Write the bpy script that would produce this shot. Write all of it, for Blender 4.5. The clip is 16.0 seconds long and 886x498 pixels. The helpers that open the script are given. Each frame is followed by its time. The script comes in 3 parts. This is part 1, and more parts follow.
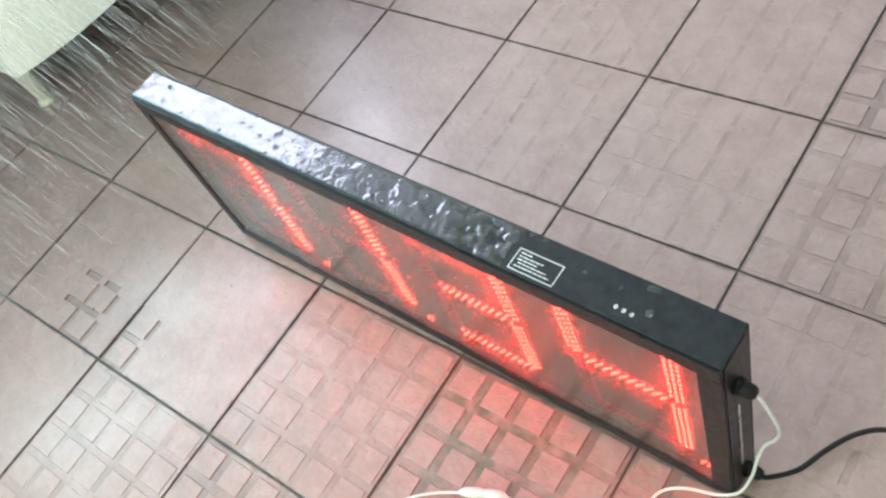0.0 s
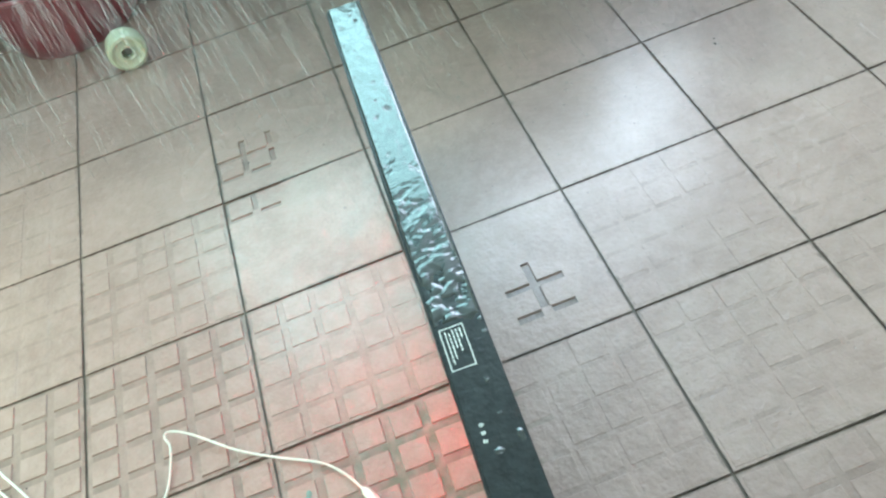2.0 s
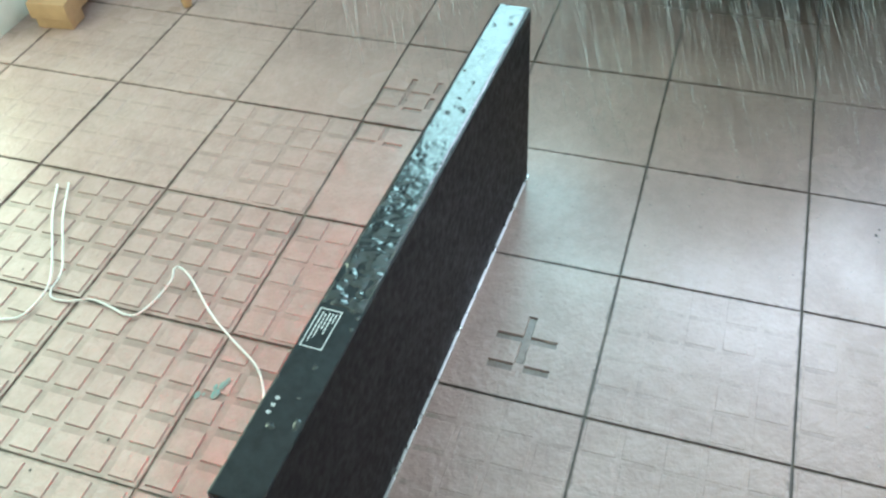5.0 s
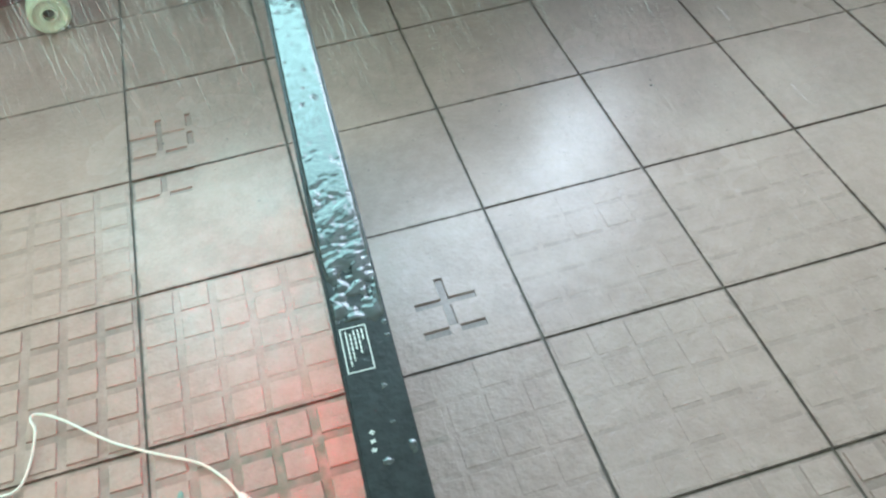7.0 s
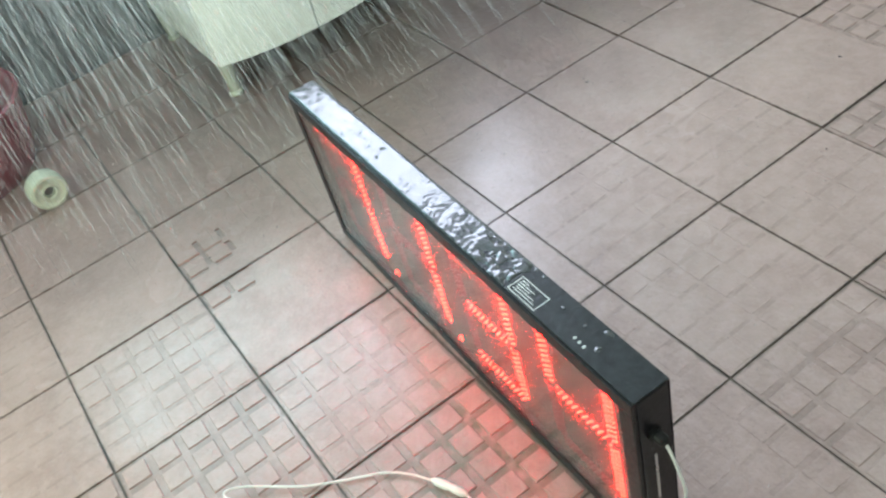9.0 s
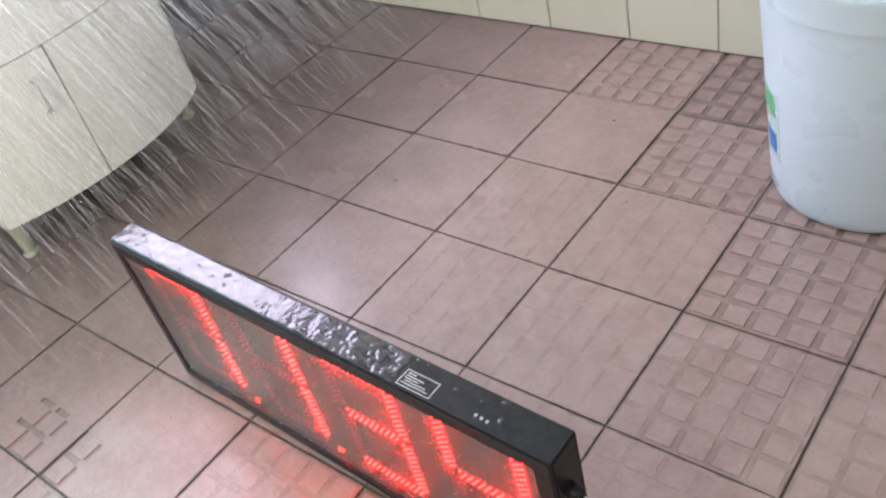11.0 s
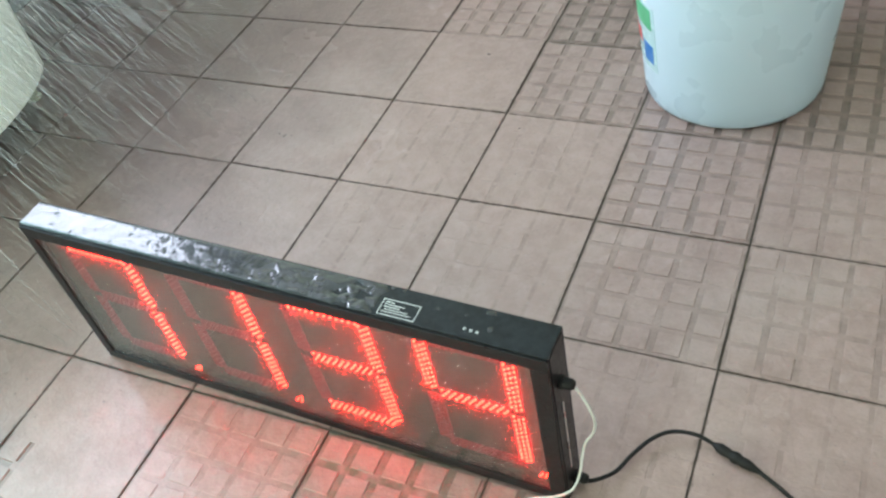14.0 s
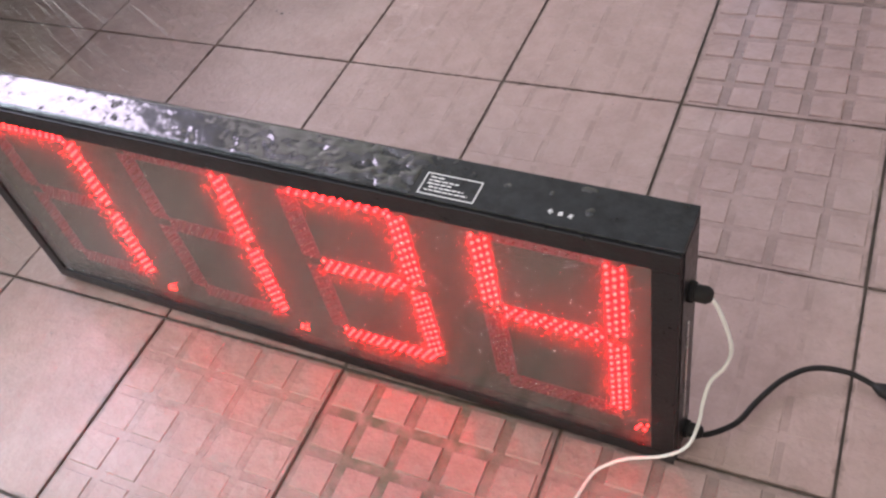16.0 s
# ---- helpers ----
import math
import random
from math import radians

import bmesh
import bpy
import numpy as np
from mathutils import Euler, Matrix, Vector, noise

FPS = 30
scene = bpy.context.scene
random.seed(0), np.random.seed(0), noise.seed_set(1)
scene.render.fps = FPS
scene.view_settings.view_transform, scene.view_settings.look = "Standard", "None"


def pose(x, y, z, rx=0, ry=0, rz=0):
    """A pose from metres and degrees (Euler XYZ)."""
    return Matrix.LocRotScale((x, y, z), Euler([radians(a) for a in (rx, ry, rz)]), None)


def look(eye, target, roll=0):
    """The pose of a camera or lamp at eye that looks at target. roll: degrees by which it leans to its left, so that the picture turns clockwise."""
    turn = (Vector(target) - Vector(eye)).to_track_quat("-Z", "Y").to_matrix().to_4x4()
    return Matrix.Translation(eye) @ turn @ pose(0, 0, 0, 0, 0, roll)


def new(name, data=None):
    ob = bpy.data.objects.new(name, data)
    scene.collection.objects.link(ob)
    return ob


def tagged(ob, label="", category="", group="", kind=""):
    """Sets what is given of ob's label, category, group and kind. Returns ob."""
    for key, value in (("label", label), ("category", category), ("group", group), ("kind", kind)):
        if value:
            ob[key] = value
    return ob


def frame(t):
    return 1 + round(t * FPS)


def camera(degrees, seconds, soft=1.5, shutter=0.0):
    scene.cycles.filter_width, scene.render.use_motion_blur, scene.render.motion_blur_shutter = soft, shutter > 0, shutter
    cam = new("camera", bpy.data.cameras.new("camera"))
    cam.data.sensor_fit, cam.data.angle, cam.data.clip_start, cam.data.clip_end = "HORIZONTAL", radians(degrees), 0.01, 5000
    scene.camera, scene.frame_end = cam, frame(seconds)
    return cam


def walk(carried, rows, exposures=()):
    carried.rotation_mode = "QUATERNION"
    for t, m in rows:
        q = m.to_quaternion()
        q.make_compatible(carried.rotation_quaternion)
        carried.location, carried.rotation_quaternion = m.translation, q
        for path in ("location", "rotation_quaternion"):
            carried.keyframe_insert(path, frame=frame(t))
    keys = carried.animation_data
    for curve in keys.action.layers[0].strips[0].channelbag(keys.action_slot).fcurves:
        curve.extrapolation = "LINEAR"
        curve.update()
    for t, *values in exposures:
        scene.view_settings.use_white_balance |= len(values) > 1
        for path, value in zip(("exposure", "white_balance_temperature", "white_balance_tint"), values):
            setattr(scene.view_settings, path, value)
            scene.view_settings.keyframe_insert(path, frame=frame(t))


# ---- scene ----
cam = camera(52.9, 16.0, soft=2.4)
PATH = [
    (0, (0.6254, -0.9379, 1.1596), (-0.4149, -0.2764, -0.4158), -28.08),
    (0.5, (0.689, -0.8689, 1.152), (-0.459, -0.2742, -0.3738), -28.91),
    (1, (0.787, -0.8339, 1.1418), (-0.3904, -0.2242, -0.3549), -20.03),
    (1.5, (0.7905, -0.7582, 1.136), (-0.5022, -0.3382, -0.3308), -21.33),
    (2, (0.7879, -0.5948, 1.1435), (-0.568, -0.5184, -0.3249), -19.0),
    (2.5, (0.8392, -0.4617, 1.1405), (-0.5151, -0.4237, -0.3308), -17.78),
    (3, (0.8719, -0.3682, 1.1659), (-0.5845, -0.5369, -0.1938), -10.42),
    (3.2, (0.8469, -0.3238, 1.1685), (-0.5952, -0.6497, -0.1782), -7.24),
    (5.3, (0.7725, -0.2134, 1.1358), (-0.5299, -0.6979, -0.3036), -3.62),
    (5.5, (0.7822, -0.242, 1.1302), (-0.5501, -0.6194, -0.3125), -3.17),
    (6, (0.804, -0.3746, 1.1376), (-0.6267, -0.459, -0.2569), -6.28),
    (6.5, (0.8278, -0.5008, 1.1214), (-0.5587, -0.4015, -0.3159), -5.73),
    (7, (0.775, -0.596, 1.0865), (-0.5702, -0.3242, -0.3677), -6.26),
    (7.5, (0.7547, -0.6858, 1.0808), (-0.5251, -0.2107, -0.3808), -9.73),
    (8, (0.7896, -0.834, 1.1236), (-0.5137, -0.2579, -0.2799), -13.43),
    (8.2, (0.8192, -0.8822, 1.163), (-0.5313, -0.3403, -0.2088), -15.43),
    (10.3, (0.9797, -1.0276, 1.2627), (-0.3488, -0.1812, 0.0302), -18.48),
    (10.5, (0.9573, -1.0383, 1.2706), (-0.3261, -0.1103, 0.0496), -16.54),
    (11, (0.8612, -1.0776, 1.2498), (-0.2659, -0.0243, -0.0233), -15.7),
    (11.5, (0.7598, -1.1405, 1.2324), (-0.1672, -0.016, -0.1372), -17.38),
    (12, (0.7277, -1.1745, 1.2379), (-0.1338, 0.0163, -0.1194), -15.82),
    (12.5, (0.7406, -1.232, 1.3074), (-0.1266, -0.0186, -0.0253), -14.7),
    (13, (0.7382, -1.2376, 1.2977), (-0.0973, -0.0208, -0.0527), -14.18),
    (13.5, (0.7346, -1.2327, 1.2863), (-0.0731, -0.0421, -0.1031), -14.54),
    (14, (0.7256, -1.2287, 1.2703), (-0.0484, -0.0335, -0.1343), -14.07),
    (14.5, (0.6802, -1.2296, 1.2034), (-0.134, -0.0415, -0.1841), -16.14),
    (15, (0.616, -1.1727, 1.0796), (-0.1378, -0.0303, -0.3794), -15.14),
    (15.5, (0.5734, -1.1381, 1.0065), (-0.1926, -0.02, -0.4645), -15.21),
    (16, (0.5318, -1.0917, 0.9448), (-0.2237, 0.026, -0.5309), -14.84),
]
walk(cam, [(t, look(eye, target, roll)) for t, eye, target, roll in PATH],
     exposures=[(0, -0.42, 5600, 6), (0.5, -0.48, 5300, -10), (1, -0.58, 5250, -12), (1.5, -0.45, 5500, 4), (2, -0.42, 5250, -11), (2.5, -0.45, 5250, -10), (3, -0.45, 5850, 6), (5.5, -0.5, 5150, -10), (6.5, -0.48, 5750, 6), (7, -0.52, 5250, -11), (7.5, -0.52, 5250, -10), (8, -0.55, 5650, 14), (8.2, -0.55, 5500, 6), (10.3, -0.74, 5550, -1), (11, -0.78, 5950, 24), (11.7, -0.73, 5950, 24), (12.1, -0.48, 5550, 2), (12.5, -0.68, 5550, 2), (13, -0.5, 5900, 18), (13.5, -0.5, 5550, -1), (14, -0.56, 5550, 0), (14.5, -0.6, 6000, 26), (15, -0.43, 5600, 6), (15.5, -0.66, 5600, 0), (16, -0.75, 6100, 32)])


# ---- light ----
world = bpy.data.worlds.new("sky")
world.use_nodes = True
scene.world = world
_sky = world.node_tree.nodes.new("ShaderNodeTexSky")
_sky.sky_type, _sky.sun_disc = "NISHITA", False
_sky.sun_elevation, _sky.sun_rotation = radians(40), radians(250)
world.node_tree.links.new(_sky.outputs[0], world.node_tree.nodes["Background"].inputs[0])
world.node_tree.nodes["Background"].inputs[1].default_value = 0.1

SOUTH_GAP_X = -0.25


def area_light(name, m, width, height, watts, colour):
    data = bpy.data.lights.new(name, "AREA")
    data.shape, data.size, data.size_y = "RECTANGLE", width, height
    data.energy, data.color = watts, colour
    ob = new(name, data)
    ob.matrix_world = m
    return ob


WIN_Y0, WIN_Y1, WIN_Z0, WIN_Z1 = -1.45, 0.86, 1.05, 2.42
for name, y0, y1, z0, z1, watts, colour in (("window_daylight", -0.28, 0.84, 1.1, 2.4, 86, (0.99, 0.92, 1.0)), ("frosted_window_daylight", WIN_Y0 + 0.05, -0.3, 1.1, 2.4, 54, (0.74, 1.0, 0.96))):
    area_light(name, pose(-2.05, (y0 + y1) / 2, (z0 + z1) / 2, 0, -90, 0), z1 - z0, y1 - y0, watts, colour)
# light from the south; the doorway it comes through is unseen and added
area_light("south_light", pose(SOUTH_GAP_X, -1.99, 1.05, 90, 0, 0), 0.8, 1.9, 42, (1.0, 0.99, 0.66))
# added fill from overhead; no lamp is known there
area_light("overhead_fill_light", pose(0.55, -0.35, 2.40, 0, 0, 0), 0.5, 0.5, 7, (0.97, 0.99, 1.0))

# ---- materials ----


class Nodes:
    """A small helper round one material's node tree."""

    def __init__(self, name):
        self.mat = bpy.data.materials.new(name)
        self.mat.use_nodes = True
        self.tree = self.mat.node_tree
        self.bsdf = self.tree.nodes["Principled BSDF"]
        self.out = self.tree.nodes["Material Output"]

    def add(self, kind, **values):
        node = self.tree.nodes.new(kind)
        for key, value in values.items():
            node.inputs[key].default_value = value
        return node

    def link(self, a, b):
        self.tree.links.new(a, b)

    def coords(self):
        return self.add("ShaderNodeTexCoord").outputs["Object"]

    def place(self):
        return self.add("ShaderNodeNewGeometry").outputs["Position"]

    def noise(self, vec, scale, detail=4.0, rough=0.55):
        n = self.add("ShaderNodeTexNoise", Scale=scale, Detail=detail, Roughness=rough)
        self.link(vec, n.inputs["Vector"])
        return n.outputs["Fac"]

    def ramp(self, fac, stops):
        n = self.add("ShaderNodeValToRGB")
        els = n.color_ramp.elements
        while len(els) < len(stops):
            els.new(0.5)
        for e, (p, c) in zip(els, stops):
            e.position = p
            e.color = (*c, 1) if len(c) == 3 else c
        self.link(fac, n.inputs["Fac"])
        return n.outputs["Color"]

    def grey(self, fac, a, b, va, vb):
        n = self.add("ShaderNodeMapRange")
        self.link(fac, n.inputs[0])
        for k, v in zip((1, 2, 3, 4), (a, b, va, vb)):
            n.inputs[k].default_value = v
        return n.outputs[0]

    def mix(self, fac, a, b, blend="MIX"):
        n = self.tree.nodes.new("ShaderNodeMix")
        n.data_type, n.blend_type = "RGBA", blend
        for sock, v in ((n.inputs["Factor"], fac), (n.inputs["A"], a), (n.inputs["B"], b)):
            if isinstance(v, (int, float)):
                sock.default_value = v
            elif isinstance(v, tuple):
                sock.default_value = (*v, 1)
            else:
                self.link(v, sock)
        return n.outputs["Result"]

    def bump(self, fac, strength, distance, before=None):
        n = self.add("ShaderNodeBump", Strength=strength, Distance=distance)
        self.link(fac, n.inputs["Height"])
        if before is not None:
            self.link(before, n.inputs["Normal"])
        return n.outputs["Normal"]

    def set(self, **values):
        names = {"colour": "Base Color", "rough": "Roughness", "metal": "Metallic", "normal": "Normal", "spec": "Specular IOR Level",
                 "coat": "Coat Weight", "coat_rough": "Coat Roughness", "through": "Transmission Weight", "ior": "IOR", "glow": "Emission Strength", "glow_colour": "Emission Color"}
        for key, value in values.items():
            sock = self.bsdf.inputs[names[key]]
            if isinstance(value, (int, float)):
                sock.default_value = value
            elif isinstance(value, tuple):
                sock.default_value = (*value, 1)
            else:
                self.link(value, sock)
        return self


def floor_tile_material(name, dirt_shade):
    n = Nodes(name)
    at = n.place()
    rand = n.add("ShaderNodeObjectInfo").outputs["Random"]
    base = n.ramp(n.noise(at, 9.0, 5), [(0.3, (0.27, 0.187, 0.168)), (0.7, (0.36, 0.256, 0.232))])
    base = n.mix(n.grey(n.noise(at, 160.0, 3), 0.35, 0.75, 0.0, 0.3), base, (0.22, 0.15, 0.135))
    base = n.mix(n.grey(rand, 0, 1, 0.0, 0.22), base, (0.4, 0.29, 0.262))
    base = n.mix(n.grey(n.noise(at, 34.0, 4, 0.6), 0.42, 0.66, 0.0, 0.35), base, (0.42, 0.3, 0.28))
    base = n.mix(n.grey(n.noise(at, 70.0, 3, 0.6), 0.55, 0.75, 0.0, 0.3), base, (0.24, 0.18, 0.155))
    stain = n.grey(n.noise(at, 2.2, 5, 0.65), 0.52, 0.72, 0.0, 0.35)
    base = n.mix(stain, base, (0.37, 0.305, 0.28))
    own = n.add("ShaderNodeSeparateXYZ")
    n.link(n.coords(), own.inputs[0])
    sides = []
    for axis in (0, 1):
        away = n.add("ShaderNodeMath")
        away.operation = "ABSOLUTE"
        n.link(own.outputs[axis], away.inputs[0])
        sides.append(away.outputs[0])
    edge = n.add("ShaderNodeMath")
    edge.operation = "MAXIMUM"
    n.link(sides[0], edge.inputs[0])
    n.link(sides[1], edge.inputs[1])
    ragged = n.add("ShaderNodeMath")
    ragged.operation = "ADD"
    n.link(edge.outputs[0], ragged.inputs[0])
    n.link(n.grey(n.noise(at, 45.0, 4, 0.65), 0.3, 0.7, -0.004, 0.004), ragged.inputs[1])
    base = n.mix(n.grey(ragged.outputs[0], 0.1448, 0.149, 0.0, 0.55), base, (0.1, 0.075, 0.06))
    # groove colour: dirt together with the shade lying in the grooves
    if dirt_shade > 0:
        base = n.mix(n.grey(n.noise(at, 14.0, 4, 0.65), 0.36, 0.64, (0.5 if dirt_shade > 0.5 else 0.0) * dirt_shade, (0.9 if dirt_shade > 0.5 else 1.5) * dirt_shade), base, (0.12, 0.088, 0.075))
        # moss in the grooves of the worn spot in front of the sign
        spot = n.add("ShaderNodeVectorMath")
        spot.operation = "DISTANCE"
        n.link(at, spot.inputs[0])
        spot.inputs[1].default_value = (0.11, -0.67, 0.0)
        near = n.grey(spot.outputs["Value"], 0.06, 0.19, 1.0, 0.0)
        patch = n.add("ShaderNodeMath")
        patch.operation = "MULTIPLY"
        n.link(near, patch.inputs[0])
        n.link(n.grey(n.noise(at, 22.0, 3), 0.38, 0.58, 0.0, 0.75), patch.inputs[1])
        base = n.mix(patch.outputs[0], base, (0.06, 0.105, 0.06))
    # soaked patch under the shower, darkened further for the shade in that corner
    wet_shade = n.add("ShaderNodeVectorMath")
    wet_shade.operation = "DISTANCE"
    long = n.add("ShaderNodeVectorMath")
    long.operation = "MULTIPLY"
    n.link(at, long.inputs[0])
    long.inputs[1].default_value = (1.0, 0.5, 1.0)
    n.link(long.outputs[0], wet_shade.inputs[0])
    wet_shade.inputs[1].default_value = (-1.3, 0.25, 0.0)
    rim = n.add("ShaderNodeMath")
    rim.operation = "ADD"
    n.link(wet_shade.outputs["Value"], rim.inputs[0])
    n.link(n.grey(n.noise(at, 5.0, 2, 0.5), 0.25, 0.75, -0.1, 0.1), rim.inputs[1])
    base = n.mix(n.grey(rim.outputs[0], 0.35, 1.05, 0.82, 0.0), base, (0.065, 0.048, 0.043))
    fine = n.noise(at, 260.0, 3)
    ripple = n.noise(at, 55.0, 3, 0.6)
    wet = n.noise(at, 3.5, 3)
    normal = n.bump(fine, 0.35, 0.0007, n.bump(n.noise(at, 115.0, 3), 0.6, 0.0015, n.bump(ripple, 0.85, 0.0038)))
    n.set(colour=base, rough=n.grey(wet, 0.3, 0.7, 0.34, 0.48), normal=normal, spec=0.3)
    n.set(coat=n.grey(wet, 0.35, 0.65, 0.85, 0.5), coat_rough=n.grey(wet, 0.35, 0.65, 0.2, 0.28))
    return n.mat


def grout_material():
    n = Nodes("grout")
    at = n.place()
    n.set(colour=n.ramp(n.noise(at, 18.0, 5), [(0.25, (0.04, 0.03, 0.025)), (0.55, (0.085, 0.065, 0.05)), (0.8, (0.2, 0.16, 0.12))]), rough=0.55, normal=n.bump(n.noise(at, 180, 4), 0.5, 0.001))
    return n.mat


def wall_tile_material():
    n = Nodes("wall_tile")
    at = n.place()
    rand = n.add("ShaderNodeObjectInfo").outputs["Random"]
    base = n.mix(n.grey(rand, 0, 1, 0, 0.6), (0.63, 0.62, 0.5), (0.68, 0.67, 0.57))
    base = n.mix(n.grey(n.noise(at, 5.0, 5), 0.5, 0.75, 0, 0.35), base, (0.5, 0.49, 0.37))
    n.set(colour=base, rough=n.grey(n.noise(at, 30, 3), 0.3, 0.7, 0.12, 0.25), normal=n.bump(n.noise(at, 14, 2), 0.06, 0.002))
    return n.mat


def plain(name, colour, rough, second=None, scale=12.0, bump=0.0, bump_scale=80.0, **more):
    n = Nodes(name)
    at = n.coords()
    second = second or tuple(c * 0.82 for c in colour)
    n.set(colour=n.ramp(n.noise(at, scale, 5), [(0.3, second), (0.7, colour)]), rough=n.grey(n.noise(at, scale * 3, 3), 0.3, 0.7, rough * 0.8, min(1, rough * 1.2)), **more)
    if bump:
        n.set(normal=n.bump(n.noise(at, bump_scale, 4), 0.5, bump))
    return n.mat


def wet_black_material():
    """Black painted sheet metal, damp all over."""
    n = Nodes("wet_black_metal")
    at = n.coords()
    bead = n.noise(at, 130.0, 2)
    n.set(colour=n.ramp(n.noise(at, 70, 4), [(0.3, (0.009, 0.011, 0.013)), (0.75, (0.022, 0.026, 0.03))]), rough=n.grey(n.noise(at, 40, 4), 0.35, 0.65, 0.14, 0.24), normal=n.bump(bead, 0.6, 0.0015), coat=0.06, coat_rough=0.1, spec=0.28)
    return n.mat


def led_material(name, lit):
    n = Nodes(name)
    if lit:
        n.set(colour=(0.6, 0.04, 0.02), rough=0.3, glow=LED_GLOW, glow_colour=(1.0, 0.0066, 0.0014))
    else:
        n.set(colour=(0.16, 0.022, 0.018), rough=0.25)
    return n.mat


def clear_sheet_material(name, rough, bumpy, haze, tint=(0.95, 0.96, 0.96)):
    """Thin clear acrylic or water: see-through with a gloss that grows at grazing angles, and a little milky haze."""
    n = Nodes(name)
    see = n.add("ShaderNodeBsdfTransparent", Color=(*tint, 1))
    front, behind = n.add("ShaderNodeBsdfDiffuse", Color=(0.75, 0.76, 0.74, 1)), n.add("ShaderNodeBsdfTranslucent", Color=(0.75, 0.76, 0.74, 1))
    milk = n.add("ShaderNodeMixShader", Fac=0.95)
    n.link(front.outputs[0], milk.inputs[1])
    n.link(behind.outputs[0], milk.inputs[2])
    gloss = n.add("ShaderNodeBsdfGlossy", Color=(1, 1, 1, 1), Roughness=rough)
    graze = n.add("ShaderNodeLayerWeight", Blend=0.35)
    power = n.add("ShaderNodeMath")
    power.operation = "POWER"
    power.inputs[1].default_value = 2.6
    n.link(graze.outputs["Facing"], power.inputs[0])
    if bumpy:
        at = n.coords()
        n.link(n.bump(n.noise(at, 150.0, 3), 0.5, 0.0012), gloss.inputs["Normal"])
    first, m = n.add("ShaderNodeMixShader", Fac=haze), n.add("ShaderNodeMixShader")
    n.link(see.outputs[0], first.inputs[1])
    n.link(milk.outputs[0], first.inputs[2])
    n.link(n.grey(power.outputs[0], 0, 1, 0.035 + 0.1 * (haze > 0.2), 0.75), m.inputs[0])
    n.link(first.outputs[0], m.inputs[1])
    n.link(gloss.outputs[0], m.inputs[2])
    n.link(m.outputs[0], n.out.inputs["Surface"])
    return n.mat


def spray_material():
    n = Nodes("falling_water")
    see = n.add("ShaderNodeBsdfTransparent", Color=(1, 1, 1, 1))
    white = n.add("ShaderNodeBsdfTranslucent", Color=(0.9, 0.93, 0.95, 1))
    gloss = n.add("ShaderNodeBsdfDiffuse", Color=(0.95, 0.97, 1.0, 1))
    a, b = n.add("ShaderNodeMixShader", Fac=0.5), n.add("ShaderNodeMixShader", Fac=SPRAY_BODY)
    n.link(white.outputs[0], a.inputs[1])
    n.link(gloss.outputs[0], a.inputs[2])
    n.link(see.outputs[0], b.inputs[1])
    n.link(a.outputs[0], b.inputs[2])
    n.link(b.outputs[0], n.out.inputs["Surface"])
    return n.mat


LED_GLOW, SPRAY_BODY = 122.0, 0.24
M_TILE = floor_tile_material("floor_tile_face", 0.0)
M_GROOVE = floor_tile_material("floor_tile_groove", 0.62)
M_DASH = floor_tile_material("floor_tile_dirty_shaded_groove", 0.85)
M_SILT_SHADE = floor_tile_material("floor_tile_silt_shade", 1.1)
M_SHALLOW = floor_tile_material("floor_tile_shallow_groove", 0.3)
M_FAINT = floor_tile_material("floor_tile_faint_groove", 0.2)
M_GROUT = grout_material()
M_WALL = wall_tile_material()
M_JOINT = plain("wall_joint", (0.16, 0.15, 0.11), 0.7)
M_PLASTER = plain("plaster", (0.72, 0.71, 0.63), 0.8, bump=0.001)
# west wall's dark colour, with the shade below the window put in
M_DARK_WALL = plain("shaded_dark_wall", (0.08, 0.085, 0.09), 0.35, (0.05, 0.055, 0.06), 6, 0.0008, 30)
M_CEILING = plain("ceiling_paint", (0.8, 0.8, 0.77), 0.85, bump=0.0006)
M_TOP = wet_black_material()
M_WATER = plain("water_on_black", (0.016, 0.02, 0.022), 0.15, (0.012, 0.015, 0.017), 30, 0.0004, 70, spec=0.6, coat=0.4, coat_rough=0.1)
M_BLACK = plain("black_paint", (0.014, 0.014, 0.016), 0.34, (0.008, 0.008, 0.01), 40, 0.0006, 220, spec=0.25)
M_BACK = plain("black_back_sheet", (0.013, 0.010, 0.013), 0.55, (0.008, 0.007, 0.009), 30, 0.0004, 160, spec=0.15)
M_BOARD = plain("led_board", (0.024, 0.03, 0.024), 0.6, (0.013, 0.017, 0.013), 60, 0.0006, 200)
M_BRIGHT_STRIP = plain("bright_strip", (0.75, 0.76, 0.77), 0.3, metal=0.9)
M_RUBBER = plain("black_rubber", (0.012, 0.011, 0.011), 0.5, spec=0.25)
M_STROKE = plain("red_stripe_halo", (0.26, 0.02, 0.035), 0.5, (0.15, 0.012, 0.022), 90, 0.0008, 300)
M_LIT, M_UNLIT = led_material("lit_led", True), led_material("unlit_led", False)
M_PANE = clear_sheet_material("acrylic", 0.12, True, 0.055)
# drops whitened by haze in place of the window's glints on them
M_BEAD = clear_sheet_material("glint_drop", 0.05, False, 0.27)
M_PRINT = plain("white_print", (0.8, 0.82, 0.82), 0.5)
M_WIRE = plain("white_pvc", (0.75, 0.75, 0.72), 0.35)
M_BIN = plain("pale_blue_plastic", (0.6, 0.71, 0.81), 0.3, (0.58, 0.69, 0.8), 3)
M_STEEL = plain("galvanised_wire", (0.55, 0.55, 0.53), 0.35, metal=0.9)
M_CAB = plain("white_lacquer", (0.77, 0.78, 0.75), 0.28, (0.72, 0.73, 0.69), 5, 0.0003, 40)
